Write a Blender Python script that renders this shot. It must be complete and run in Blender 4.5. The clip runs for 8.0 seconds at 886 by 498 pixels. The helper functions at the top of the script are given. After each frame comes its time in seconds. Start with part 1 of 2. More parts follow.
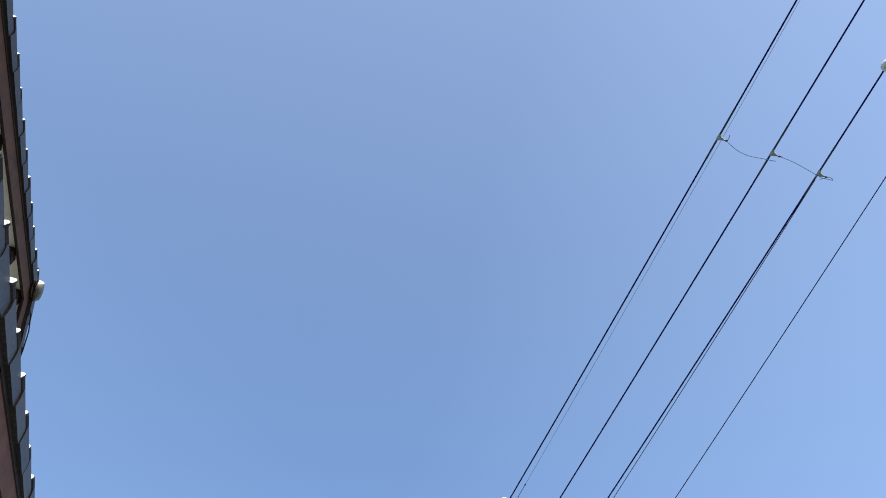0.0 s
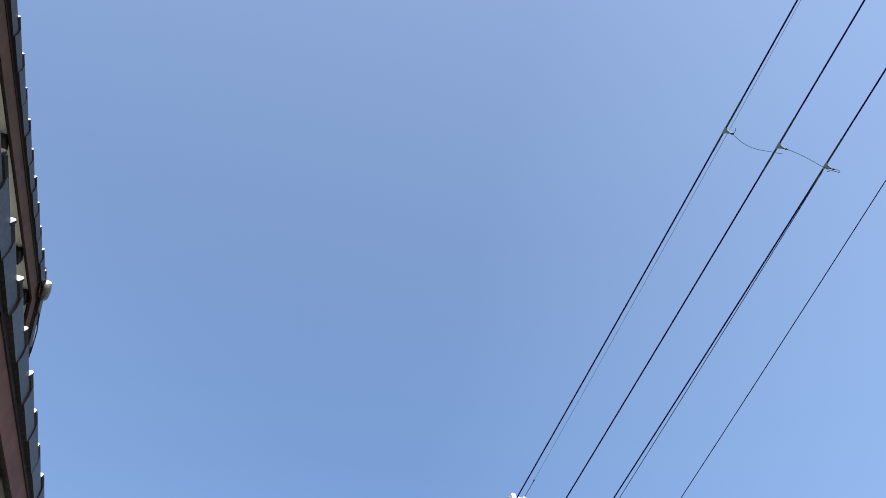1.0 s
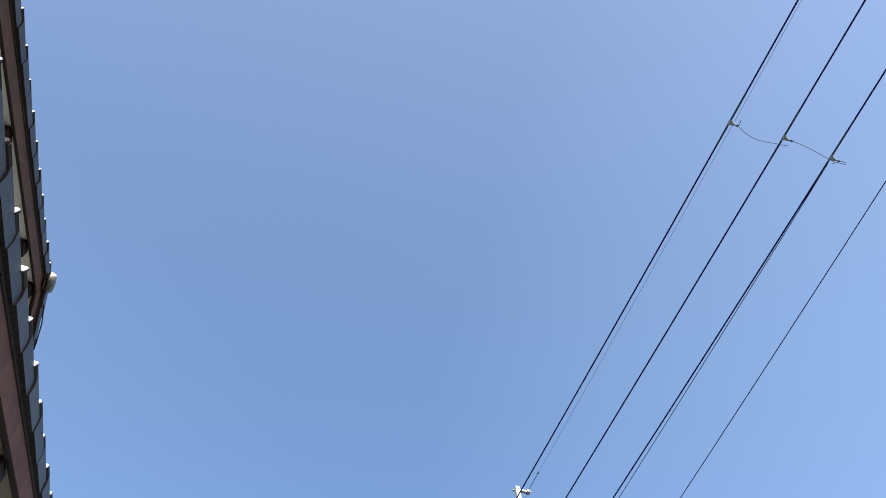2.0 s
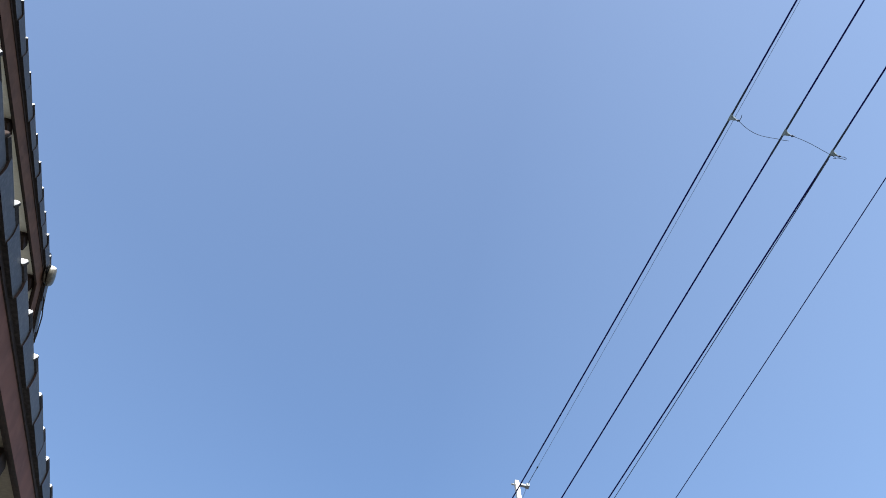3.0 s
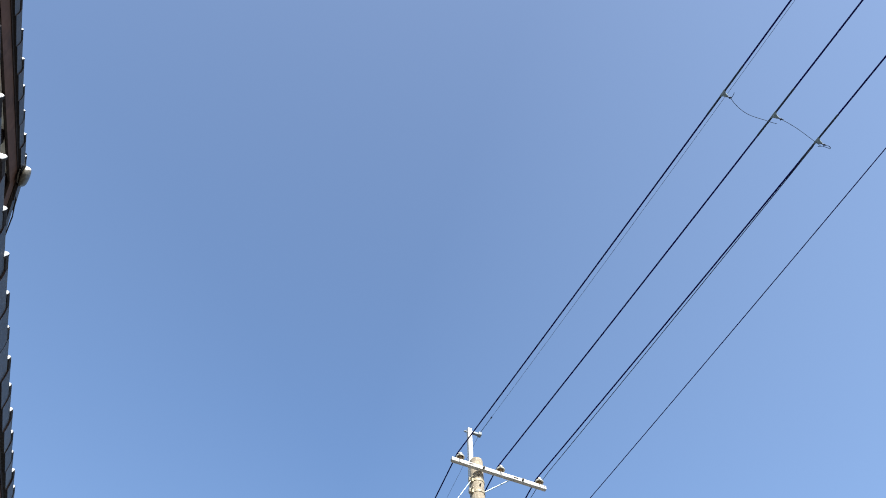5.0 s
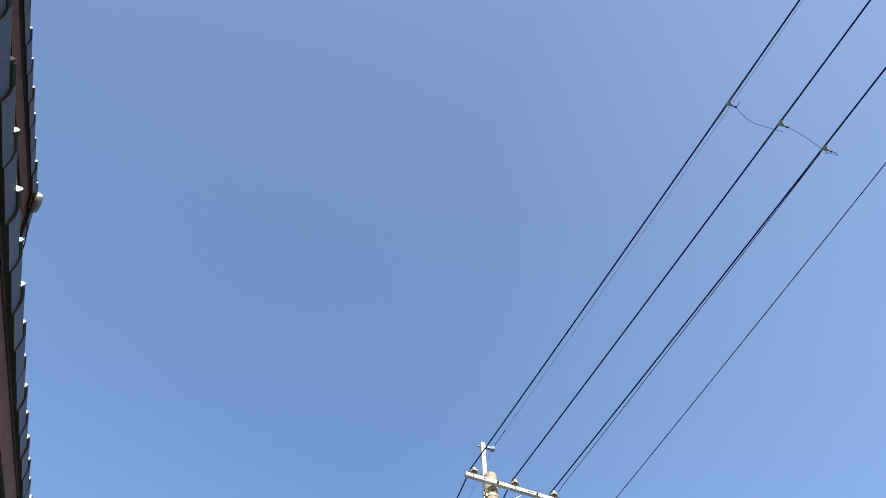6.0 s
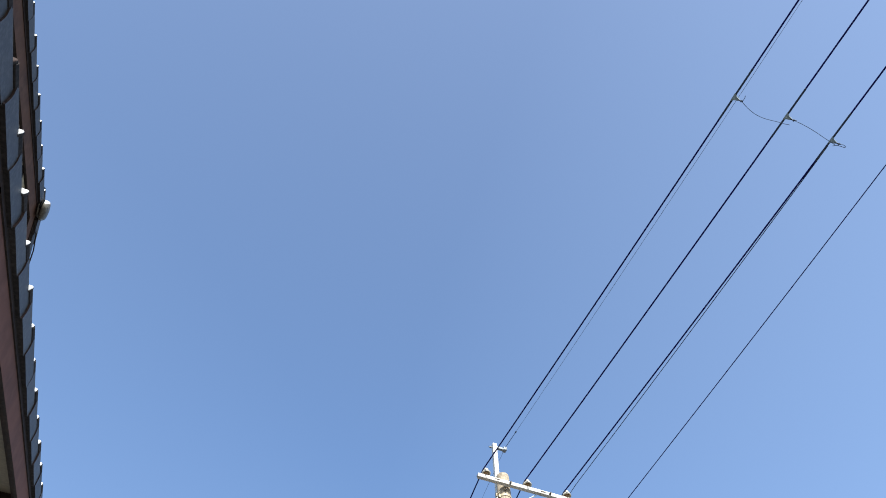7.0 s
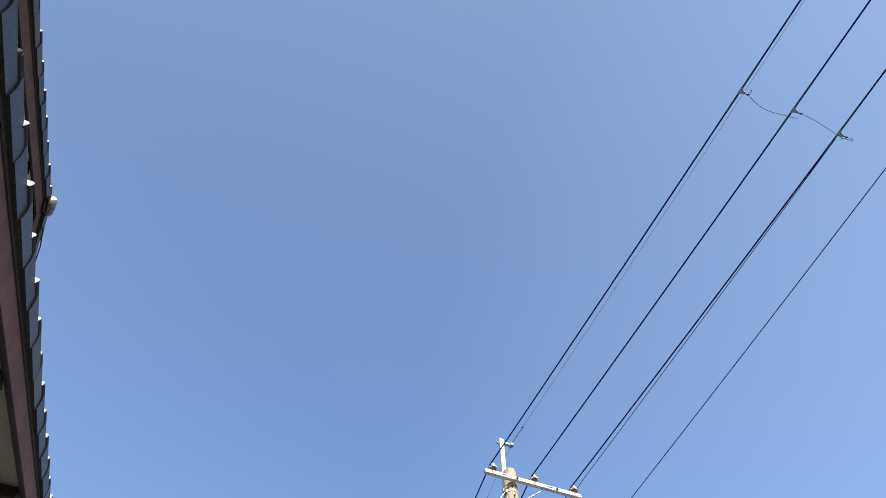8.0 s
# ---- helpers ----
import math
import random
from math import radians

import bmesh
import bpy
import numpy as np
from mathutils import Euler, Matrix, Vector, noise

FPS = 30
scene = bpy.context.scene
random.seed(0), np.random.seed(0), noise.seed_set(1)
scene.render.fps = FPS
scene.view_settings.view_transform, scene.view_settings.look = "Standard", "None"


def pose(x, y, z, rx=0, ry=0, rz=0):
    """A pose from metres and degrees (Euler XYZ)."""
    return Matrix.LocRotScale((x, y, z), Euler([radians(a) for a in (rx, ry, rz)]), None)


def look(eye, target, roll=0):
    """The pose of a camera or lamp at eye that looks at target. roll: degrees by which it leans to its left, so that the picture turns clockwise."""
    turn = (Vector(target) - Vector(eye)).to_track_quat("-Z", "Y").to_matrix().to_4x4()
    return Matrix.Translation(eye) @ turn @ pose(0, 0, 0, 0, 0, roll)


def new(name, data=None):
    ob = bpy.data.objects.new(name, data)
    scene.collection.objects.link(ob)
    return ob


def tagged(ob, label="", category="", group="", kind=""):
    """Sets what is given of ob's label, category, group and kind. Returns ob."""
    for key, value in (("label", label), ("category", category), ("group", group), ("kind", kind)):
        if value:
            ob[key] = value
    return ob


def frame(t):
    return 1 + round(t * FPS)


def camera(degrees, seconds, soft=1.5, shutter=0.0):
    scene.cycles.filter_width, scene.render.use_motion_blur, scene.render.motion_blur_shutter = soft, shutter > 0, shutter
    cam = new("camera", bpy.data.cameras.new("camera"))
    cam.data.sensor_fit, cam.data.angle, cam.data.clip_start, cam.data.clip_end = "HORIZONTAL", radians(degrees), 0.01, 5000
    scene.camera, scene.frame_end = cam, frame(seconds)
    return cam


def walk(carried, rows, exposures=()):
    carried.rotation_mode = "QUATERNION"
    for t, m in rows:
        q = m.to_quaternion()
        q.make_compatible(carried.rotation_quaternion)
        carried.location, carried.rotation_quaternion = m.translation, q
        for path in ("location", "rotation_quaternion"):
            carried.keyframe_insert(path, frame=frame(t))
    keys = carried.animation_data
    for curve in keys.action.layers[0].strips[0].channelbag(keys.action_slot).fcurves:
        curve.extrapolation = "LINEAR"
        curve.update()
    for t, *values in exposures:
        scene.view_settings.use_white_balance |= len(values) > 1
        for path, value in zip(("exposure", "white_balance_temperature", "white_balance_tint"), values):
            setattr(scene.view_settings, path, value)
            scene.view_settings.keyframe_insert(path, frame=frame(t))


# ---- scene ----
from bmesh.ops import create_grid

# ---------------------------------------------------------------- camera
cam = camera(54.448, 8.0, soft=0.95)
PATH = [
    (0.0, pose(-0.0040, -0.0109, 1.5987, 154.337, 2.054, -17.654)),
    (0.5, pose(-0.0016, -0.0084, 1.6022, 154.252, 2.022, -17.111)),
    (1.0, pose(0.0000, 0.0000, 1.6000, 154.184, 1.925, -16.948)),
    (1.5, pose(0.0002, 0.0045, 1.6026, 153.986, 1.884, -16.862)),
    (1.7, pose(0.0005, 0.0085, 1.6025, 153.908, 1.825, -16.803)),
    (2.8, pose(0.0029, 0.0161, 1.6052, 153.407, 1.557, -16.847)),
    (3.0, pose(0.0015, 0.0139, 1.6046, 153.374, 1.631, -16.933)),
    (3.5, pose(0.0018, 0.0169, 1.6080, 153.134, 1.770, -17.077)),
    (4.0, pose(0.0060, 0.0187, 1.6032, 152.014, 1.320, -18.654)),
    (4.5, pose(0.0011, 0.0307, 1.6020, 150.298, 0.514, -21.650)),
    (4.7, pose(-0.0044, 0.0326, 1.5996, 149.839, 0.284, -22.676)),
    (5.25, pose(-0.0202, 0.0175, 1.5964, 149.700, 0.110, -23.260)),
    (5.8, pose(-0.0360, 0.0023, 1.5931, 150.412, 0.257, -22.274)),
    (6.0, pose(-0.0310, 0.0049, 1.5926, 150.610, 0.294, -21.808)),
    (6.5, pose(-0.0231, 0.0224, 1.5928, 150.784, 0.397, -21.055)),
    (7.0, pose(-0.0192, 0.0275, 1.5913, 150.806, 0.387, -20.562)),
    (7.5, pose(-0.0153, 0.0340, 1.5936, 150.830, 0.328, -20.228)),
    (8.0, pose(-0.0120, 0.0442, 1.5886, 150.597, 0.139, -20.174)),
]
walk(cam, PATH, [(0.0, 1.01, 6120, 7), (1.5, 1.01, 6120, 7), (3.0, 1.00, 6100, 7), (3.5, 0.98, 6090, 7), (4.0, 0.98, 6070, 7), (4.2, 0.91, 6060, 7), (4.5, 0.87, 6050, 7), (6.0, 0.83, 5970, 7), (6.5, 0.84, 5990, 7), (7.0, 0.91, 6020, 7), (8.0, 0.91, 6020, 7)])

# ---------------------------------------------------------------- sky and sun
SUN_WAY = Vector((-0.03, -0.74, 0.68)).normalized()  # towards the sun
world = bpy.data.worlds.new("sky")
scene.world = world
world.use_nodes = True
wn = world.node_tree
sky = wn.nodes.new("ShaderNodeTexSky")
sky.sky_type = 'NISHITA'
sky.sun_disc = False
sky.sun_elevation = math.asin(SUN_WAY.z)
sky.sun_rotation = math.atan2(SUN_WAY.x, SUN_WAY.y)
sky.altitude = 50
sky.air_density = 1.0
sky.dust_density = 1.8
sky.ozone_density = 2.2
wn.nodes["Background"].inputs["Strength"].default_value = 0.15
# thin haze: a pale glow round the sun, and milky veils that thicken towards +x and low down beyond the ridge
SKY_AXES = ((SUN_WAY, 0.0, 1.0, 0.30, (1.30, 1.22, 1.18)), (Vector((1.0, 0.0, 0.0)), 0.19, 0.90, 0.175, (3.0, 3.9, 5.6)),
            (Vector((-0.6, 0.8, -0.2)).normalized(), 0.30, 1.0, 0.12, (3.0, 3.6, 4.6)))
way = wn.nodes.new("ShaderNodeTexCoord")
air = sky.outputs["Color"]
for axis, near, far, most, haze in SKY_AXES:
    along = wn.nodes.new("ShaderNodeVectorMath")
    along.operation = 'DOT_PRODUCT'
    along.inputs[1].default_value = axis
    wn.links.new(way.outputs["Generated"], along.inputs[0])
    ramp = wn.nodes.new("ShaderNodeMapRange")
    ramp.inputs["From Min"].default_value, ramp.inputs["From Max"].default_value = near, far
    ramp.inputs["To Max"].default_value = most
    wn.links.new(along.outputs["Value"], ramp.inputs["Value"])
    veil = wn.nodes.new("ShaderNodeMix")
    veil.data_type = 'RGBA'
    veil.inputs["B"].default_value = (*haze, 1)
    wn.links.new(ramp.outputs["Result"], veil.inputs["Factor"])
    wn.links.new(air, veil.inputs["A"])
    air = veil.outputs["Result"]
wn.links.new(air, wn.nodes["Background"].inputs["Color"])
lamp = bpy.data.lights.new("sun", 'SUN')
lamp.energy, lamp.angle, lamp.color = 5.0, radians(0.53), (1.0, 0.95, 0.88)
sun = new("sun", lamp)
sun.matrix_world = look((0, 0, 30), Vector((0, 0, 30)) - SUN_WAY)


# ---------------------------------------------------------------- materials
def material(name, base, dark, light, rough=0.6, metal=0.0, fine=60.0, coarse=4.0, bump=0.15, per_piece=0.0, spec=0.5):
    """A surface with fine grain, broad stains and, where asked, a shade of its own for each piece."""
    m = bpy.data.materials.new(name)
    m.use_nodes = True
    n, l = m.node_tree.nodes, m.node_tree.links
    bsdf = n["Principled BSDF"]
    co = n.new("ShaderNodeTexCoord")
    big = n.new("ShaderNodeTexNoise")
    big.inputs["Scale"].default_value, big.inputs["Detail"].default_value = coarse, 6
    small = n.new("ShaderNodeTexNoise")
    small.inputs["Scale"].default_value, small.inputs["Detail"].default_value = fine, 4
    for t in (big, small):
        l.new(co.outputs["Object"], t.inputs["Vector"])
    r1 = n.new("ShaderNodeValToRGB")
    r1.color_ramp.elements[0].position, r1.color_ramp.elements[1].position = 0.3, 0.72
    r1.color_ramp.elements[0].color, r1.color_ramp.elements[1].color = (*dark, 1), (*base, 1)
    l.new(big.outputs["Fac"], r1.inputs["Fac"])
    mix = n.new("ShaderNodeMix")
    mix.data_type = 'RGBA'
    r2 = n.new("ShaderNodeMapRange")
    r2.inputs["From Min"].default_value, r2.inputs["From Max"].default_value = 0.45, 0.75
    l.new(small.outputs["Fac"], r2.inputs["Value"])
    l.new(r2.outputs["Result"], mix.inputs["Factor"])
    l.new(r1.outputs["Color"], mix.inputs["A"])
    mix.inputs["B"].default_value = (*light, 1)
    colour = mix.outputs["Result"]
    if per_piece:
        info = n.new("ShaderNodeObjectInfo")
        span = n.new("ShaderNodeMapRange")
        span.inputs["To Min"].default_value, span.inputs["To Max"].default_value = 1 - per_piece, 1 + per_piece
        l.new(info.outputs["Random"], span.inputs["Value"])
        hsv = n.new("ShaderNodeHueSaturation")
        l.new(span.outputs["Result"], hsv.inputs["Value"])
        l.new(colour, hsv.inputs["Color"])
        colour = hsv.outputs["Color"]
    l.new(colour, bsdf.inputs["Base Color"])
    rr = n.new("ShaderNodeMapRange")
    rr.inputs["To Min"].default_value, rr.inputs["To Max"].default_value = max(rough - 0.12, 0.03), min(rough + 0.12, 1)
    l.new(big.outputs["Fac"], rr.inputs["Value"])
    l.new(rr.outputs["Result"], bsdf.inputs["Roughness"])
    bsdf.inputs["Metallic"].default_value = metal
    bsdf.inputs["Specular IOR Level"].default_value = spec
    if bump:
        b = n.new("ShaderNodeBump")
        b.inputs["Strength"].default_value, b.inputs["Distance"].default_value = bump, 0.004
        l.new(small.outputs["Fac"], b.inputs["Height"])
        l.new(b.outputs["Normal"], bsdf.inputs["Normal"])
    return m


TILE = material("smoked_roof_tile", (0.074, 0.069, 0.066), (0.042, 0.040, 0.039), (0.098, 0.093, 0.089), 0.52, 0.0, 90, 7, 0.2, 0.2, 0.36)
# near-white that puts the sun's glare into the colour of tile ends
SUNLIT_WHITE = material("sunlit_white_end", (0.62, 0.61, 0.58), (0.48, 0.47, 0.44), (0.70, 0.69, 0.66), 0.5, 0.0, 90, 20, 0.1)
CLAY = material("unglazed_dark_clay", (0.042, 0.035, 0.032), (0.024, 0.020, 0.018), (0.057, 0.048, 0.043), 0.85, 0.0, 80, 12, 0.3, 0.25, 0.12)
RED_CLAY = material("bare_red_clay_edge", (0.058, 0.036, 0.030), (0.034, 0.022, 0.019), (0.074, 0.048, 0.040), 0.85, 0.0, 80, 12, 0.3, 0.3, 0.2)
GAP_BLACK = material("black_gap_shade", (0.004, 0.004, 0.004), (0.003, 0.003, 0.003), (0.006, 0.006, 0.006), 0.9, 0.0, 90, 12, 0.1, 0.0, 0.1)
DARK_BOARD = material("dark_brown_weathered_board", (0.120, 0.060, 0.037), (0.070, 0.036, 0.023), (0.128, 0.066, 0.042), 0.85, 0.0, 18, 5, 0.05, 0.0, 0.2)
BOARD = material("brown_painted_board", (0.175, 0.079, 0.055), (0.098, 0.046, 0.033), (0.181, 0.083, 0.058), 0.85, 0.0, 14, 4, 0.03, 0.0, 0.2)
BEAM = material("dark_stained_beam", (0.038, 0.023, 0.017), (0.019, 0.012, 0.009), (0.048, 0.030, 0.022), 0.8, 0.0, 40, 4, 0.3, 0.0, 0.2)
SOFFIT = material("cream_soffit_board", (0.84, 0.78, 0.64), (0.73, 0.67, 0.54), (0.86, 0.81, 0.68), 0.75, 0.0, 70, 2.5, 0.1)
BEIGE_SOFFIT = material("beige_soffit_board", (0.215, 0.170, 0.115), (0.135, 0.108, 0.075), (0.24, 0.19, 0.13), 0.8, 0.0, 60, 3.0, 0.1)
PLASTER = material("cream_wall_plaster", (0.66, 0.60, 0.48), (0.55, 0.50, 0.39), (0.72, 0.67, 0.56), 0.9, 0.0, 120, 1.5, 0.3)
GLAZE = material("cream_glazed_clay", (0.115, 0.100, 0.072), (0.062, 0.054, 0.039), (0.155, 0.138, 0.102), 0.45, 0.0, 60, 14, 0.1)
CONCRETE = material("weathered_concrete", (0.36, 0.29, 0.195), (0.16, 0.125, 0.082), (0.42, 0.35, 0.25), 0.85, 0.0, 45, 7, 0.5)
STEEL = material("galvanised_steel", (0.62, 0.59, 0.53), (0.32, 0.28, 0.21), (0.68, 0.66, 0.61), 0.5, 0.1, 120, 9, 0.08)
RUST = material("weathered_iron", (0.10, 0.08, 0.06), (0.05, 0.038, 0.028), (0.15, 0.13, 0.105), 0.6, 0.4, 90, 12, 0.2)
BAND = material("yellowed_galvanised_band", (0.42, 0.35, 0.22), (0.22, 0.17, 0.10), (0.50, 0.43, 0.30), 0.55, 0.1, 110, 12, 0.1)
BARE = material("pale_blue_steel_bar", (0.50, 0.58, 0.60), (0.40, 0.47, 0.49), (0.58, 0.65, 0.67), 0.45, 0.2, 90, 9, 0.05)
PORCELAIN = material("white_porcelain", (0.50, 0.47, 0.38), (0.36, 0.32, 0.24), (0.56, 0.54, 0.46), 0.25, 0.0, 80, 20, 0.02)
AMBER = material("amber_brown_cement", (0.22, 0.13, 0.05), (0.15, 0.085, 0.03), (0.27, 0.17, 0.08), 0.6, 0.0, 90, 30, 0.1)
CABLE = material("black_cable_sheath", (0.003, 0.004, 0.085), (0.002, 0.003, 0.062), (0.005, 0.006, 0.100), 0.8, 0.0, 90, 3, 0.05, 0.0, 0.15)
IRON = material("blue_grey_iron", (0.012, 0.024, 0.048), (0.007, 0.014, 0.030), (0.024, 0.044, 0.078), 0.55, 0.3, 90, 14, 0.1)
TAPE = material("dark_grey_sleeve", (0.008, 0.018, 0.048), (0.004, 0.010, 0.030), (0.016, 0.032, 0.072), 0.65, 0.0, 60, 20, 0.2)
STRAND = material("bare_grey_strand", (0.07, 0.09, 0.125), (0.05, 0.065, 0.09), (0.10, 0.12, 0.16), 0.55, 0.2, 120, 6, 0.1)
FITTING = material("dull_zinc_fitting", (0.25, 0.27, 0.27), (0.13, 0.14, 0.145), (0.33, 0.35, 0.35), 0.5, 0.2, 90, 16, 0.1)
CLAMP = material("grey_green_clamp_plastic", (0.20, 0.25, 0.26), (0.12, 0.15, 0.16), (0.28, 0.33, 0.34), 0.55, 0.0, 120, 30, 0.1)
PAVING = material("grey_worn_concrete_paving", (0.115, 0.110, 0.102), (0.075, 0.072, 0.067), (0.145, 0.140, 0.130), 0.95, 0.0, 180, 0.6, 0.5)


# ---------------------------------------------------------------- mesh helpers
def box(bm, x0, x1, y0, y1, z0, z1, m=None):
    """A box into bm, between two corners."""
    vs = [bm.verts.new((x, y, z)) for z in (z0, z1) for x, y in ((x0, y0), (x1, y0), (x1, y1), (x0, y1))]
    if m is not None:
        for v in vs:
            v.co = m @ v.co
    for f in ((3, 2, 1, 0), (4, 5, 6, 7), (0, 1, 5, 4), (1, 2, 6, 5), (2, 3, 7, 6), (3, 0, 4, 7)):
        bm.faces.new([vs[i] for i in f])
    return vs


def prism(bm, outline, x0, x1):
    """An outline of (y, z) pairs, anticlockwise as seen from +x, drawn out along x."""
    a = [bm.verts.new((x1, y, z)) for y, z in outline]
    b = [bm.verts.new((x0, y, z)) for y, z in outline]
    bm.faces.new(a)
    bm.faces.new(b[::-1])
    for i in range(len(a)):
        j = (i + 1) % len(a)
        bm.faces.new((a[j], a[i], b[i], b[j]))


def lathe(bm, profile, m=None, sides=20):
    """A profile of (radius, height) pairs turned about z, closed at both ends."""
    rings = []
    for r, h in profile:
        rings.append([bm.verts.new((r * math.cos(2 * math.pi * i / sides), r * math.sin(2 * math.pi * i / sides), h)) for i in range(sides)])
    for a, b in zip(rings, rings[1:]):
        for i in range(sides):
            j = (i + 1) % sides
            bm.faces.new((a[i], a[j], b[j], b[i]))
    bm.faces.new(rings[0][::-1])
    bm.faces.new(rings[-1])
    if m is not None:
        for ring in rings:
            for v in ring:
                v.co = m @ v.co


def tube(bm, pts, radius, sides=8):
    """A round bar along a line of points."""
    pts = [Vector(p) for p in pts]
    rings = []
    for i, p in enumerate(pts):
        way = (pts[min(i + 1, len(pts) - 1)] - pts[max(i - 1, 0)]).normalized()
        side = way.cross(Vector((0, 0, 1)))
        if side.length < 1e-3:
            side = Vector((1, 0, 0))
        side.normalize()
        up = side.cross(way)
        rings.append([bm.verts.new(p + radius * (math.cos(2 * math.pi * k / sides) * side + math.sin(2 * math.pi * k / sides) * up)) for k in range(sides)])
    for a, b in zip(rings, rings[1:]):
        for k in range(sides):
            j = (k + 1) % sides
            bm.faces.new((a[k], b[k], b[j], a[j]))
    bm.faces.new(rings[0])
    bm.faces.new(rings[-1][::-1])


def bar(bm, a, b, wide, thick):
    """A flat bar from a to b."""
    a, b = Vector(a), Vector(b)
    way = b - a
    m = Matrix.Translation(a) @ way.to_track_quat('Z', 'Y').to_matrix().to_4x4()
    box(bm, -wide / 2, wide / 2, -thick / 2, thick / 2, 0, way.length, m)


def mesh_of(name, bm, mat, smooth=False, bevel=0.0):
    bmesh.ops.recalc_face_normals(bm, faces=bm.faces[:])
    if bevel:
        bmesh.ops.bevel(bm, geom=bm.edges[:], offset=bevel, segments=2, affect='EDGES', profile=0.6)
    me = bpy.data.meshes.new(name)
    bm.to_mesh(me)
    bm.free()
    me.materials.append(mat)
    if smooth:
        for p in me.polygons:
            p.use_smooth = True
    return me


def part(name, bm, mat, parent, label="", smooth=False, bevel=0.0):
    """One bmesh as one mesh object under a thing or a part."""
    ob = new(name, mesh_of(name, bm, mat, smooth, bevel))
    ob.parent = parent
    return tagged(ob, label)


def thing(name, place, label, category, group="", kind=""):
    ob = new(name)
    ob.location = place
    return tagged(ob, label, category, group, kind)


# ---------------------------------------------------------------- ground
bm = bmesh.new()
create_grid(bm, x_segments=40, y_segments=40, size=600)
ground = new("ground", mesh_of("ground", bm, PAVING))
tagged(ground, "grey worn concrete yard beside the house", "ground", kind="structure")

# ---------------------------------------------------------------- house
house = thing("house", (0, 0, 0), "two-storey house with smoked clay tile roofs and cream walls", "house")
STEP = 0.235


def slope_matrix(x, y, z, tan, away):
    """Puts the level tile on a slope that rises towards +y, or, with away, on the far side that falls towards +y."""
    s = -1.0 if away else 1.0
    c = 1 / math.sqrt(1 + tan * tan)
    return Matrix(((1, 0, 0, x), (0, s * c, 0, y), (0, tan * c, 1, z), (0, 0, 0, 1)))


def verge_tile_mesh(tan, away, L=0.345, dull=False, proud=0.0):
    """A verge tile: a top plate with a thick rounded nose at its lower end, and a side apron flush with the plate; u runs up the slope.
    The origin is the outer top corner of the nose. The plate follows the slope and the apron's ends stay upright."""
    bm = bmesh.new()
    T, H, W = 0.022, 0.086, 0.17
    thin = 0.023

    def at(x, u, z, lean=1.0):
        # each tile leans in and down towards its upper end, so that the next one laps over it
        return bm.verts.new((x - 0.005 * u / STEP, u, z - 0.016 * lean * u / STEP))

    def loft(sections, shades, ends):
        """Skins a row of equal outlines; shades gives each side's material, ends the two caps'."""
        for p, q in zip(sections, sections[1:]):
            for i in range(len(p)):
                j = (i + 1) % len(p)
                bm.faces.new((p[j], p[i], q[i], q[j])).material_index = shades[i]
        bm.faces.new(sections[0]).material_index = ends[0]
        bm.faces.new(sections[-1][::-1]).material_index = ends[1]
    # plate, its outer corner rounded; the free front part is bare clay at the side and below
    profile = ((-W, 0.0), (-0.007, 0.0), (-0.002, -0.002), (0.0, -0.008), (-0.003, -T + 0.002), (-0.010, -T), (-W, -T))
    free = [[at(x, u, z) for x, z in profile] for u in (0.010, 0.084)]
    loft(free, (0, 0, 2, 2, 2, 2, 2), (2, 2))
    held = [[at(x, u, z) for x, z in profile] for u in (0.0841, L)]
    loft(held, (0, 0, 0, 0, 0, 2, 2), (2, 2))
    # nose: a flat front painted sunlit white on a short thick end, its lower outer corner worn round
    front = 3 if dull else 1
    nose = []
    for u, k in ((-0.001, -0.0015), (0.001, 0.0), (0.011, 0.0), (0.012, -0.002)):
        nose.append([at(x, u, z) for x, z in ((-W, k), (-0.004 + k + proud, k), (0.0008 + k + proud, -0.005), (0.0002 + k + proud, -0.015), (-0.006 + k + proud, -T - 0.005 - k), (-W, -T - 0.005 - k))])
    loft(nose, (2, 2, 2, 2, 2, 2), (front, 2))
    for f in bm.faces:
        if max(v.co.y for v in f.verts) < 0.0015:
            f.material_index = front
    # apron, its lower front corner cut away in a curve
    out = [(0.076, -0.009, 1), (0.086, -T - 0.001, 1), (0.094, -T - 0.010, 1), (0.099, -T - 0.024, 1), (0.101, -T - 0.040, 0.7), (0.102, -H, 0.2), (L - 0.004, -H, 0.2), (L - 0.004, -0.009, 1)]
    a = [at(-0.0006, u, z, k) for u, z, k in out]
    b = [at(-0.0006 - thin, u, z, k) for u, z, k in out]
    bm.faces.new(a)
    bm.faces.new(b[::-1])
    for i in range(len(out)):
        j = (i + 1) % len(out)
        bm.faces.new((a[j], a[i], b[i], b[j])).material_index = 3 if i < 5 else 2
    bmesh.ops.transform(bm, matrix=slope_matrix(0, 0, 0, tan, away), verts=bm.verts[:])
    me = mesh_of("verge_tile", bm, TILE)
    for m in (SUNLIT_WHITE, CLAY, RED_CLAY):
        me.materials.append(m)
    return me


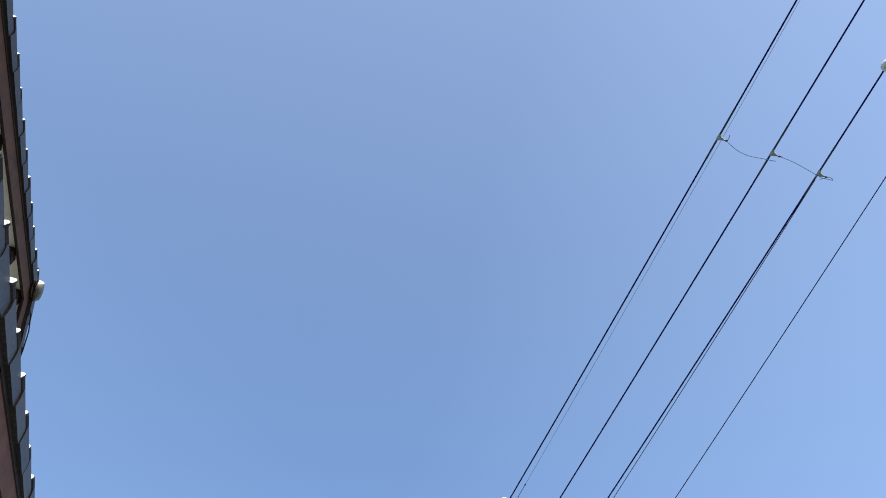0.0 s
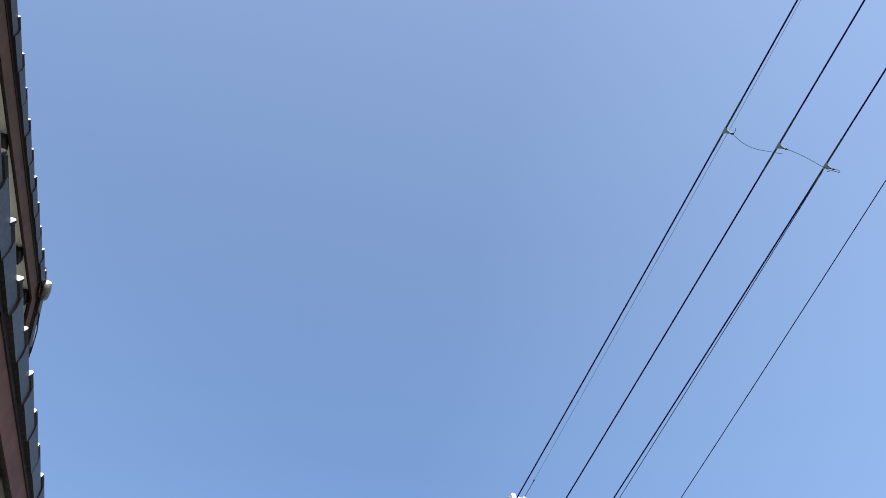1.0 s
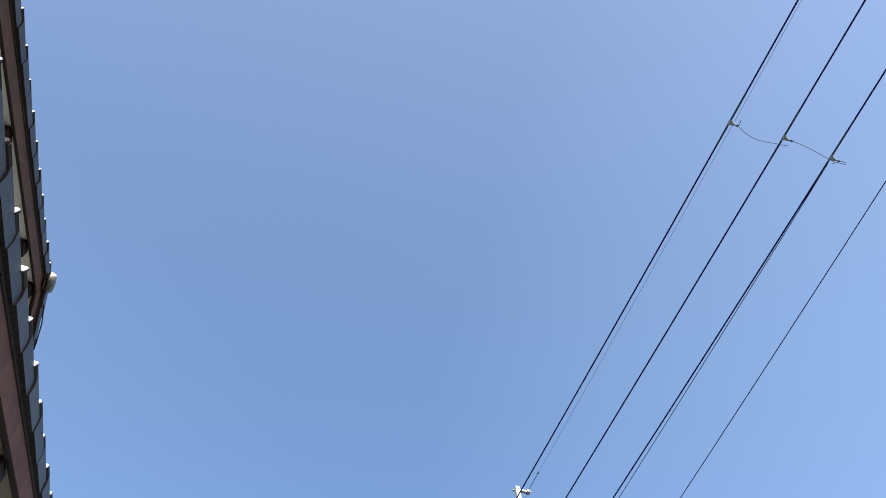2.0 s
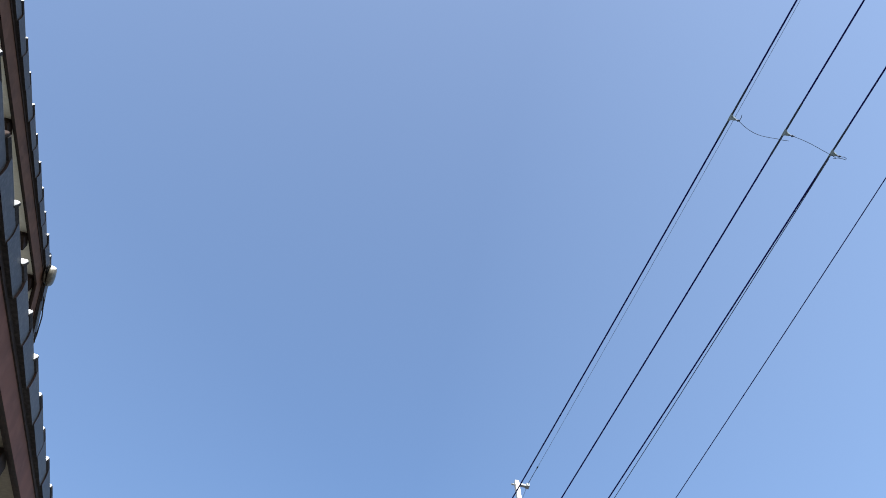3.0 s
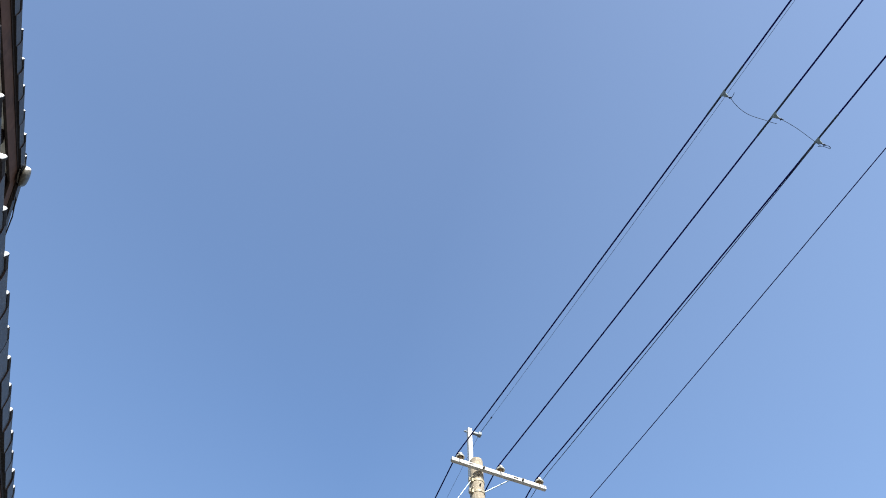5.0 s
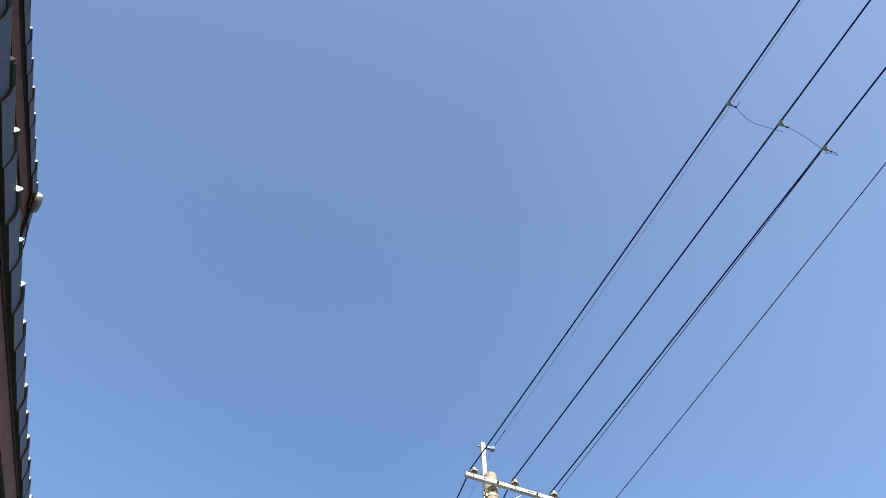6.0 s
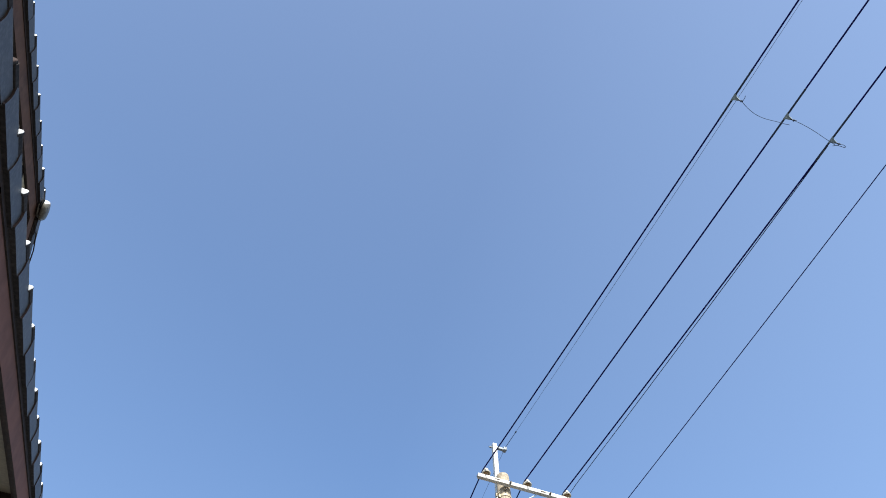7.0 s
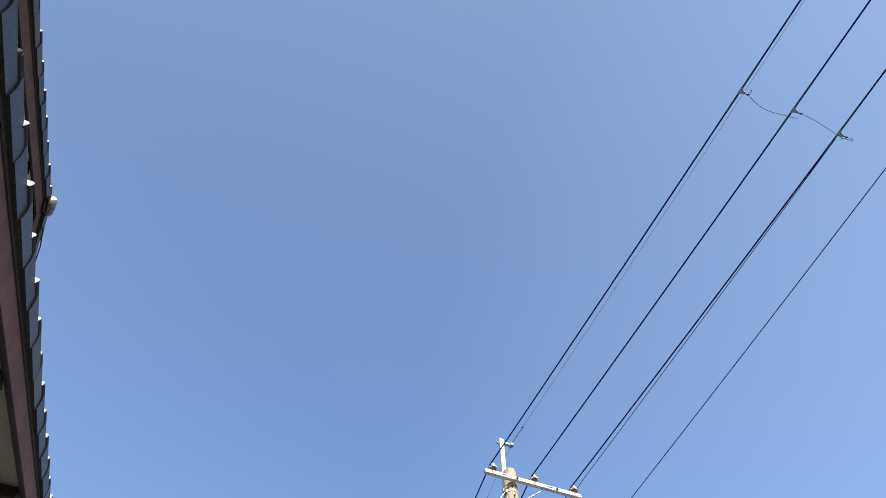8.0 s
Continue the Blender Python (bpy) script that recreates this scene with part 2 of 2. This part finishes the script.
def wavy_tiles(bm, x0, x1, y0, z0, tan, courses, away):
    """The field of a roof: courses of S-shaped tiles, each course lapping over the one below."""
    m = slope_matrix(0, y0, z0, tan, away)
    wide = 0.265
    cols = int((x1 - x0) / wide)
    wave = (0.0, -0.026, -0.030, -0.018, 0.012, 0.022, 0.012)
    for k in range(courses):
        u = k * STEP
        for c in range(cols):
            xs = x1 - c * wide
            front = []
            back = []
            lip = []
            for i, w in enumerate(wave):
                x = xs - wide * i / (len(wave) - 1)
                front.append(bm.verts.new(m @ Vector((x, u, w))))
                lip.append(bm.verts.new(m @ Vector((x, u, w - 0.022))))
                back.append(bm.verts.new(m @ Vector((x, u + STEP + 0.03, w - 0.024))))
            for i in range(len(wave) - 1):
                bm.faces.new((front[i], front[i + 1], back[i + 1], back[i]))
                bm.faces.new((lip[i], lip[i + 1], front[i + 1], front[i]))


def roof(name, label, xv, xb, y_spot, z_spot, tan, n_low, n_top, y_ridge, wall_x, purlins_near, purlins_far, far_courses, dull=(), board=None, lining=None, proud_tiles=(), board_low=-0.218):
    """A gable roof whose verge faces +x. The verge tiles' lips lie on the line through (y_spot, z_spot)."""
    c = 1 / math.sqrt(1 + tan * tan)
    dy, dz = STEP * c, STEP * tan * c
    z_ridge = z_spot + (y_ridge - y_spot) * tan
    y_low, z_low = y_spot + n_low * dy, z_spot + n_low * dz
    bm = bmesh.new()
    wavy_tiles(bm, xb, xv - 0.15, y_low, z_low, tan, n_top - n_low + 1, False)
    y_far = y_ridge + (far_courses + 0.2) * dy
    wavy_tiles(bm, xb, xv - 0.15, y_far, z_ridge - (y_far - y_ridge) * tan, tan, far_courses + 1, True)
    field = part(name, bm, TILE, house, label)
    field["kind"] = "stuff"
    rnd = random.Random(7)
    dull_tile = verge_tile_mesh(tan, False, dull=True, proud=-0.004)
    thick_tile, slim_tile = verge_tile_mesh(tan, False, proud=0.003), verge_tile_mesh(tan, False, proud=-0.0035)
    near_tile, top_tile, far_tile, far_top = verge_tile_mesh(tan, False), verge_tile_mesh(tan, False, 0.15), verge_tile_mesh(tan, True), verge_tile_mesh(tan, True, 0.22)
    for n in range(n_low, n_top + 1):
        slim = proud_tiles and n >= 4
        t = new("verge_tile", top_tile if n == n_top else dull_tile if n in dull else thick_tile if n in proud_tiles else slim_tile if slim else near_tile)
        t.parent = field
        t.location = (xv + rnd.uniform(-0.003, 0.002), y_spot + n * dy, z_spot + n * dz + rnd.uniform(-0.0015, 0.0015))
    for n in range(far_courses):
        t = new("verge_tile", far_top if n == far_courses - 1 else far_tile)
        t.parent = field
        y = y_far - n * dy
        t.location = (xv + rnd.uniform(-0.002, 0.002), y, z_ridge - (y - y_ridge) * tan)
    # ridge: a row of half-round tiles on a low bed
    r = 0.085
    count = int((xv - 0.06 - xb) / 0.25)
    bm = bmesh.new()
    box(bm, xb, xv - 0.07, y_ridge - 0.10, y_ridge + 0.10, z_ridge - 0.06, z_ridge + 0.045)
    part("ridge_bed", bm, TILE, house)
    bm = bmesh.new()
    half = [(r * math.cos(a), r * math.sin(a)) for a in [math.pi * i / 10 for i in range(11)]]
    prism(bm, half, -0.262, 0)
    ridge_mesh = mesh_of("ridge_tile", bm, TILE)
    for i in range(count):
        t = new("ridge_tile", ridge_mesh)
        t.parent = field
        t.location = (xv - 0.06 - i * 0.25, y_ridge, z_ridge + 0.045 + (i % 2) * 0.003)
    # soffit slabs, bargeboards, purlins
    ends = ((y_low - 0.05, 1), (y_far + 0.05, -1))
    for y_end, s in ends:
        def zz(y, off):
            return z_ridge - abs(y - y_ridge) * tan + off
        lo, hi = (y_end, y_ridge) if s > 0 else (y_ridge, y_end)
        bm = bmesh.new()
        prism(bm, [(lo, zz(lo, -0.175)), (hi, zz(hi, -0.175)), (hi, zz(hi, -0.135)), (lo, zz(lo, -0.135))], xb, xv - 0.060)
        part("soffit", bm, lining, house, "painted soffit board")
        bm = bmesh.new()
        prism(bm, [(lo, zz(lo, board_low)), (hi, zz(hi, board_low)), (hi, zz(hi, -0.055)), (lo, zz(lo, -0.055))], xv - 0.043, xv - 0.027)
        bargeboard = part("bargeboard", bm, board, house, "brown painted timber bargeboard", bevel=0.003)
        # its downward faces take the dark beam colour, shade put into the colour
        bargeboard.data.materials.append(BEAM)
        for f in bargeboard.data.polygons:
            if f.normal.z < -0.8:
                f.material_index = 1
        # added dark strip: the shade between board and tiles, drawn as a solid
        bm = bmesh.new()
        prism(bm, [(lo, zz(lo, -0.106)), (hi, zz(hi, -0.106)), (hi, zz(hi, -0.050)), (lo, zz(lo, -0.050))], xv - 0.0265, xv - 0.0215)
        part("verge_shade_strip", bm, BEAM, house, "dark strip added as the shade under the verge tiles")
        # dark filler added to give the gap behind the board its shadow
        bm = bmesh.new()
        prism(bm, [(lo, zz(lo, -0.190)), (hi, zz(hi, -0.190)), (hi, zz(hi, -0.055)), (lo, zz(lo, -0.055))], xv - 0.059, xv - 0.044)
        part("gap_shade_strip", bm, BEAM, house, "dark strip added as the shaded gap behind the bargeboard")
        bm = bmesh.new()
        prism(bm, [(lo, zz(lo, -0.132)), (hi, zz(hi, -0.132)), (hi, zz(hi, -0.058)), (lo, zz(lo, -0.058))], xb, xv - 0.064)
        part("roof_deck", bm, BEAM, house)
        for y in (purlins_near if s > 0 else purlins_far):
            bm = bmesh.new()
            z = zz(y, -0.178)
            box(bm, wall_x - 0.1, xv - 0.061, y - 0.05, y + 0.05, z - 0.075, z)
            part("purlin", bm, BEAM, house, "dark stained purlin end", bevel=0.004)
    return z_ridge


DULL_ENDS = (-1, -3)  # verge tiles whose ends go without the painted sunlit white
up_tan, lo_tan = math.tan(radians(24.2)), math.tan(radians(22.34))
up_ridge_y, lo_ridge_y = 3.43, 4.62
up_ridge_z = roof("upper_roof", "grey smoked clay tile upper roof", -1.617, -9.6, 1.990, 6.290, up_tan, -13, 6, up_ridge_y, -2.25,
                  (3.43, 3.012, 2.10, 1.19, 0.28), (4.1, 5.0, 5.9), 19, board=DARK_BOARD, lining=SOFFIT)
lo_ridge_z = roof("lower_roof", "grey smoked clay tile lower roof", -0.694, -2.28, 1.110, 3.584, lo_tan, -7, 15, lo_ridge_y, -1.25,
                  (2.19, 3.175, 4.16, 1.20, 0.22), (5.4, 6.3, 7.2), 22, DULL_ENDS, BOARD, BEIGE_SOFFIT, (-2, 0, 1), -0.204)


def gable_wall(x0, x1, ya, yb, ridge_y, ridge_z, tan, z0):
    bm = bmesh.new()
    prism(bm, [(ya, z0), (yb, z0), (yb, ridge_z - (yb - ridge_y) * tan - 0.18), (ridge_y, ridge_z - 0.18), (ya, ridge_z - (ridge_y - ya) * tan - 0.18)], x0, x1)
    part("wall", bm, PLASTER, house, "cream plastered gable wall")


def side_wall(x0, x1, y0, y1, z1):
    bm = bmesh.new()
    box(bm, x0, x1, y0, y1, 0, z1)
    part("wall", bm, PLASTER, house, "cream plastered wall")


gable_wall(-2.42, -2.27, -0.2, 7.06, up_ridge_y, up_ridge_z, up_tan, 0)
gable_wall(-9.20, -9.05, -0.2, 7.06, up_ridge_y, up_ridge_z, up_tan, 0)
for y0, y1 in ((-0.2, -0.05), (6.91, 7.06)):
    side_wall(-9.05, -2.42, y0, y1, up_ridge_z - 3.63 * up_tan - 0.18)
gable_wall(-1.40, -1.25, 0.1, 9.1, lo_ridge_y, lo_ridge_z, lo_tan, 0)
for y0, y1 in ((0.1, 0.25), (8.95, 9.1)):
    side_wall(-2.27, -1.40, y0, y1, lo_ridge_z - 4.5 * lo_tan - 0.18)

# round cover tile at the peak of the upper verge, with the cable beside it
bm = bmesh.new()
lathe(bm, [(0.050, 0.0), (0.050, 0.050)], pose(-1.660, 3.425, 6.845, 0, 88, 3), 24)
part("collar", bm, BEAM, house)
bm = bmesh.new()
lathe(bm, [(0.052, 0.0), (0.064, 0.001), (0.069, 0.004), (0.069, 0.009), (0.060, 0.012)], pose(-1.637, 3.418, 6.848, 0, 84, -2), 28)
part("collar_ring", bm, GLAZE, house, smooth=True)
bm = bmesh.new()
lathe(bm, [(0.046, 0.003), (0.069, 0.004), (0.074, 0.011), (0.073, 0.026), (0.062, 0.042), (0.046, 0.049), (0.020, 0.052), (0.004, 0.053)], pose(-1.624, 3.425, 6.845, 0, 82, 6), 32)
# its sun-side edge is cut flat and painted white as if in full sun
cut = Vector((0.22, -0.92, 0.33)).normalized()
hit = bmesh.ops.bisect_plane(bm, geom=bm.verts[:] + bm.edges[:] + bm.faces[:], plane_co=Vector((-1.600, 3.425, 6.845)) + cut * 0.060, plane_no=cut, clear_outer=True)
rim = [e for e in hit["geom_cut"] if isinstance(e, bmesh.types.BMEdge)]
flat = bmesh.ops.contextual_create(bm, geom=rim)["faces"]
for f in bm.faces:
    f.smooth = True
for f in flat:
    f.material_index, f.smooth = 1, False
me = mesh_of("peak_cover", bm, GLAZE)
me.materials.append(SUNLIT_WHITE)
cover = new("peak_cover", me)
cover.parent = house
cover["label"] = "cream round cover tile at the gable peak"
# black tube that paints the shade in the open gap behind the cover
bm = bmesh.new()
tube(bm, [(-1.613 - 0.00006 * a, 3.425 - 0.073 * math.cos(radians(a)), 6.845 - 0.073 * math.sin(radians(a))) for a in range(-5, 46, 5)], 0.0075)
part("joint", bm, GAP_BLACK, house, "black tube painted as the shaded open joint behind the cover tile", smooth=True)
bm = bmesh.new()
tube(bm, [(-1.64, 3.50, 6.80), (-1.614, 3.60, 6.80), (-1.603, 3.71, 6.765), (-1.605, 3.83, 6.70), (-1.624, 3.97, 6.62), (-1.652, 4.17, 6.515), (-1.668, 4.7, 6.27)], 0.0045)
part("cable", bm, CLAY, house, "thin black cable along the verge", smooth=True)

# ---------------------------------------------------------------- utility pole
PX, PY = 3.905, 7.92
pole = thing("utility_pole", (0, 0, 0), "weathered concrete utility pole with a white steel crossarm", "utility pole")
bm = bmesh.new()
lathe(bm, [(0.168, -0.3), (0.093, 10.635), (0.087, 10.662), (0.07, 10.672)], Matrix.Translation((PX, PY, 0)), 32)
part("shaft", bm, CONCRETE, pole, smooth=True)
for z, r in ((10.205, 0.100), (10.00, 0.102)):
    bm = bmesh.new()
    lathe(bm, [(r, z), (r + 0.003, z + 0.003), (r + 0.003, z + 0.037), (r, z + 0.04)], Matrix.Translation((PX, PY, 0)), 32)
    box(bm, PX - r - 0.045, PX - r + 0.02, PY - 0.060, PY - 0.02, z - 0.012, z + 0.052)
    lathe(bm, [(0.012, 0), (0.012, 0.05), (0.007, 0.052), (0.007, 0.075)], pose(PX - r - 0.022, PY - 0.05, z + 0.02, 90, 0, 0), 8)
    part("band", bm, BAND, pole, "yellowed steel pole band")
# crossarm
AZ = 10.378  # its middle height
bm = bmesh.new()
box(bm, 3.455, 4.905, 7.745, 7.800, AZ - 0.027, AZ + 0.0375)
arm = part("crossarm", bm, STEEL, pole, "white square steel crossarm", bevel=0.006)
for x in (3.74, 4.43):
    bm = bmesh.new()
    box(bm, x - 0.035, x + 0.035, 7.739, 7.744, AZ + 0.002, AZ + 0.016)
    part("slot", bm, RUST, arm)
for x in (3.93, 4.53):
    bm = bmesh.new()
    lathe(bm, [(0.016, 0), (0.018, 0.012), (0.010, 0.016), (0.009, 0.035)], pose(x, 7.742, AZ, 90, 0, 0), 10)
    part("bolt", bm, RUST, arm)
bm = bmesh.new()
lathe(bm, [(0.004, -0.002), (0.012, 0.0), (0.012, 0.008), (0.004, 0.010)], pose(3.458, 7.78, AZ, 0, -90, 0), 10)
part("end_cap", bm, RUST, arm)
for x in (3.592, 4.212, 4.818):
    bm = bmesh.new()
    lathe(bm, [(0.022, AZ + 0.0375), (0.022, AZ + 0.05), (0.012, AZ + 0.054), (0.012, AZ + 0.098)], Matrix.Translation((x, 7.78, 0)), 12)
    part("pin", bm, RUST, arm)
    bm = bmesh.new()
    lathe(bm, [(0.026, AZ + 0.107), (0.044, AZ + 0.105), (0.050, AZ + 0.093), (0.056, AZ + 0.089), (0.062, AZ + 0.095), (0.063, AZ + 0.105), (0.056, AZ + 0.121), (0.036, AZ + 0.137), (0.031, AZ + 0.149), (0.035, AZ + 0.161), (0.035, AZ + 0.173), (0.026, AZ + 0.181), (0.008, AZ + 0.185)],
          Matrix.Translation((x, 7.78, 0)), 28)
    part("insulator", bm, PORCELAIN, arm, "white porcelain pin insulator", smooth=True)
    bm = bmesh.new()
    lathe(bm, [(0.014, AZ + 0.06), (0.028, AZ + 0.077), (0.034, AZ + 0.093), (0.036, AZ + 0.105), (0.012, AZ + 0.109)], Matrix.Translation((x, 7.78, 0)), 18)
    part("socket", bm, AMBER, arm)
bm = bmesh.new()
bar(bm, (4.345, 7.80, AZ - 0.026), (3.965, 7.835, 10.015), 0.026, 0.007)
part("brace", bm, BARE, pole, "pale steel brace under the crossarm")
bm = bmesh.new()
bar(bm, (3.80, 7.87, 10.22), (3.45, 7.90, 9.55), 0.020, 0.007)
part("brace", bm, BARE, pole, "pale steel brace beside the shaft")
for x, z in ((3.885, 10.30), (3.90, 10.12)):
    bm = bmesh.new()
    lathe(bm, [(0.013, 0), (0.013, 0.03), (0.008, 0.032), (0.008, 0.05)], pose(x, PY - 0.085, z, 90, 0, 0), 8)
    part("bolt", bm, RUST, pole)
# upright at the top, for the earth wire
bm = bmesh.new()
box(bm, 3.850, 3.913, 8.020, 8.083, 10.16, 11.455)
post = part("upright", bm, STEEL, pole, "white steel upright for the earth wire", bevel=0.004)
bm = bmesh.new()
box(bm, 3.907, 4.060, 8.023, 8.064, 11.372, 11.408)
box(bm, 4.020, 4.068, 8.006, 8.076, 11.366, 11.420)
lathe(bm, [(0.010, 0), (0.010, 0.06)], pose(3.79, 8.049, 11.374, 0, 90, 0), 8)
lathe(bm, [(0.018, 0), (0.018, 0.014)], pose(3.81, 8.049, 11.374, 0, 90, 0), 6)
part("wire_clamp", bm, FITTING, post, "small steel clamp for the earth wire")
# low arm that carries the single line
bm = bmesh.new()
box(bm, 3.92, 4.74, 7.745, 7.80, 9.03, 9.085)
low_arm = part("low_arm", bm, STEEL, pole, "short steel arm", bevel=0.004)
bm = bmesh.new()
lathe(bm, [(0.015, 9.085), (0.03, 9.10), (0.035, 9.13), (0.02, 9.15)], Matrix.Translation((4.68, 7.77, 0)), 16)
part("insulator", bm, PORCELAIN, low_arm, smooth=True)

# ---------------------------------------------------------------- overhead lines
WX = math.tan(radians(3.871))  # the lines run along -y and drift to +x


def line_point(x0, y0, z0, drop, s, drift=WX):
    """A point of a sagging line, s metres from its support towards -y (negative: beyond it)."""
    return Vector((x0 + (s * drift if s > 0 else -0.04 * s), y0 - s, z0 - (drop + 0.0096) * abs(s) + 0.0016 * s * s))


def overhead(name, label, x0, y0, z0, drop, radius, mat, s0=-30.0, s1=32.0, drift=WX):
    bm = bmesh.new()
    n = 124
    tube(bm, [line_point(x0, y0, z0, drop, s0 + (s1 - s0) * i / n, drift) for i in range(n + 1)], radius)
    ob = new(name, mesh_of(name, bm, mat, True))
    return tagged(ob, label, "power line", "overhead lines")


PHASES = ((3.583, 7.776, 10.542), (4.205, 7.781, 10.542), (4.827, 7.787, 10.542))
REACH = (6.016, 6.029, 5.971)
PHASES = tuple((x - d, y, z) for (x, y, z), d in zip(PHASES, (0.010, 0.004, 0.021)))
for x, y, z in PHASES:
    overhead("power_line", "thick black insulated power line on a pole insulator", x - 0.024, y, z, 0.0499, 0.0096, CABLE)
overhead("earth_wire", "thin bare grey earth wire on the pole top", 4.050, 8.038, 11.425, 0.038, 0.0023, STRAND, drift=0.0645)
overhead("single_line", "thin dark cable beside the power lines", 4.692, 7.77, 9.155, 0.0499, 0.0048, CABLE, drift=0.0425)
bm = bmesh.new()
third = PHASES[2]
pts = []
for i in range(80):
    s = 5.9 - 30.0 * i / 79
    p = line_point(third[0] - 0.024, third[1], third[2], 0.0499, s)
    p.x += 0.004 + 0.070 * min(max((5.9 - s) / 5.9, 0), 1) - 0.03 * min(max(-s, 0), 1.5)
    p.z -= 0.012
    pts.append(p)
tube(bm, pts, 0.0046)
tagged(new("power_line", mesh_of("power_line", bm, TAPE, True)), "thin grey strand that runs beside the outer power line", "power line", "overhead lines")


def line_clamp(i, x, y, z, s):
    """A grey clamp on its dark sleeve, with a bolt and a hooked tail."""
    at = line_point(x - 0.024, y, z, 0.0499, s)
    ob = thing("line_clamp", at, "grey plastic clamp on a sleeve of the power line", "line clamp", "clamps on the lines")
    bm = bmesh.new()
    tube(bm, [line_point(x - 0.024, y, z, 0.0499, s + k) - at for k in (-0.27, -0.26, 0, 0.33, 0.34)], 0.0108, 10)
    part("sleeve", bm, TAPE, ob, "dark grey wrapped sleeve", smooth=True)
    bm = bmesh.new()
    prof = [(-0.048, 0.010), (-0.036, 0.014), (0.036, 0.014), (0.048, 0.010), (0.024, -0.018), (0.012, -0.055), (-0.012, -0.055), (-0.02, -0.018)]
    prism(bm, prof[::-1], -0.016, 0.016)
    bmesh.ops.transform(bm, matrix=pose(0.004, 0, 0, 0, -48, 4), verts=bm.verts[:])
    part("body", bm, CLAMP, ob, bevel=0.003)
    bm = bmesh.new()
    tube(bm, [(0.035, 0.004, -0.035), (0.066, -0.002, -0.060), (0.082, -0.006, -0.066)], 0.008, 8)
    lathe(bm, [(0.013, 0), (0.013, 0.012)], pose(0.062, 0, -0.058, 0, 130, 0), 6)
    part("bolt", bm, IRON, ob)
    bm = bmesh.new()
    if i == 0:
        tail = [(0.070, -0.004, -0.066), (0.080, -0.018, -0.066), (0.083, -0.045, -0.060), (0.080, -0.066, -0.054)]
    elif i == 1:
        tail = [(0.075, 0.0, -0.064), (0.09, -0.006, -0.064), (0.096, -0.012, -0.06)]
    else:
        tail = [(0.075, 0.0, -0.064), (0.12, -0.01, -0.066), (0.15, 0.0, -0.062), (0.155, 0.015, -0.06), (0.12, 0.014, -0.06), (0.06, 0.02, -0.058), (0.02, 0.045, -0.05)]
    tube(bm, tail, 0.0034, 6)
    part("hook", bm, IRON, ob)
    return at


spots = [line_clamp(i, *PHASES[i], REACH[i]) for i in range(3)]


def jumper(a, b, sag, droop, tail):
    """A thin slack wire between two clamps."""
    bm = bmesh.new()
    pts = []
    for i in range(17):
        f = i / 16
        p = a.lerp(b, f)
        p.y += sag * math.sin(math.pi * f) * (1.5 - 1.3 * f)
        p.z -= droop * math.sin(math.pi * f)
        pts.append(p)
    pts.append(pts[-1] + Vector(tail))
    tube(bm, pts, 0.0029, 6)
    tagged(new("jumper_wire", mesh_of("jumper_wire", bm, IRON, True)), "thin slack wire between two line clamps", "wire", "wires between clamps")


jumper(spots[0] + Vector((0.08, 0.004, -0.062)), spots[1] + Vector((0.0, 0.075, -0.035)), 0.045, 0.05, (0.07, -0.01, 0.0))
jumper(spots[1] + Vector((0.082, 0.0, -0.062)), spots[2] + Vector((0.01, 0.02, -0.03)), -0.014, 0.02, (0.04, 0.01, -0.02))

# rounded cover on the outer line, and the small joint on the earth wire
bm = bmesh.new()
at = line_point(third[0] - 0.024, third[1], third[2], 0.0499, 7.25)
lathe(bm, [(0.016, -0.064), (0.038, -0.057), (0.052, -0.034), (0.056, 0.0), (0.052, 0.034), (0.038, 0.057), (0.016, 0.064)], Matrix.Translation(at) @ pose(0, 0, 0, 90, 0, 4), 24)
tagged(new("line_cover", mesh_of("line_cover", bm, PORCELAIN, True)), "pale rounded cover on the outer power line", "line cover")
bm = bmesh.new()
tube(bm, [line_point(4.050, 8.038, 11.425, 0.038, s, 0.0645) for s in (0.02, 0.17, 0.345)], 0.0045)
tube(bm, [line_point(4.050, 8.038, 11.425, 0.038, s, 0.0645) for s in (0.345, 0.36, 0.38)], 0.010)
tagged(new("wire_joint", mesh_of("wire_joint", bm, IRON, True)), "small dark joint on the earth wire", "wire joint")
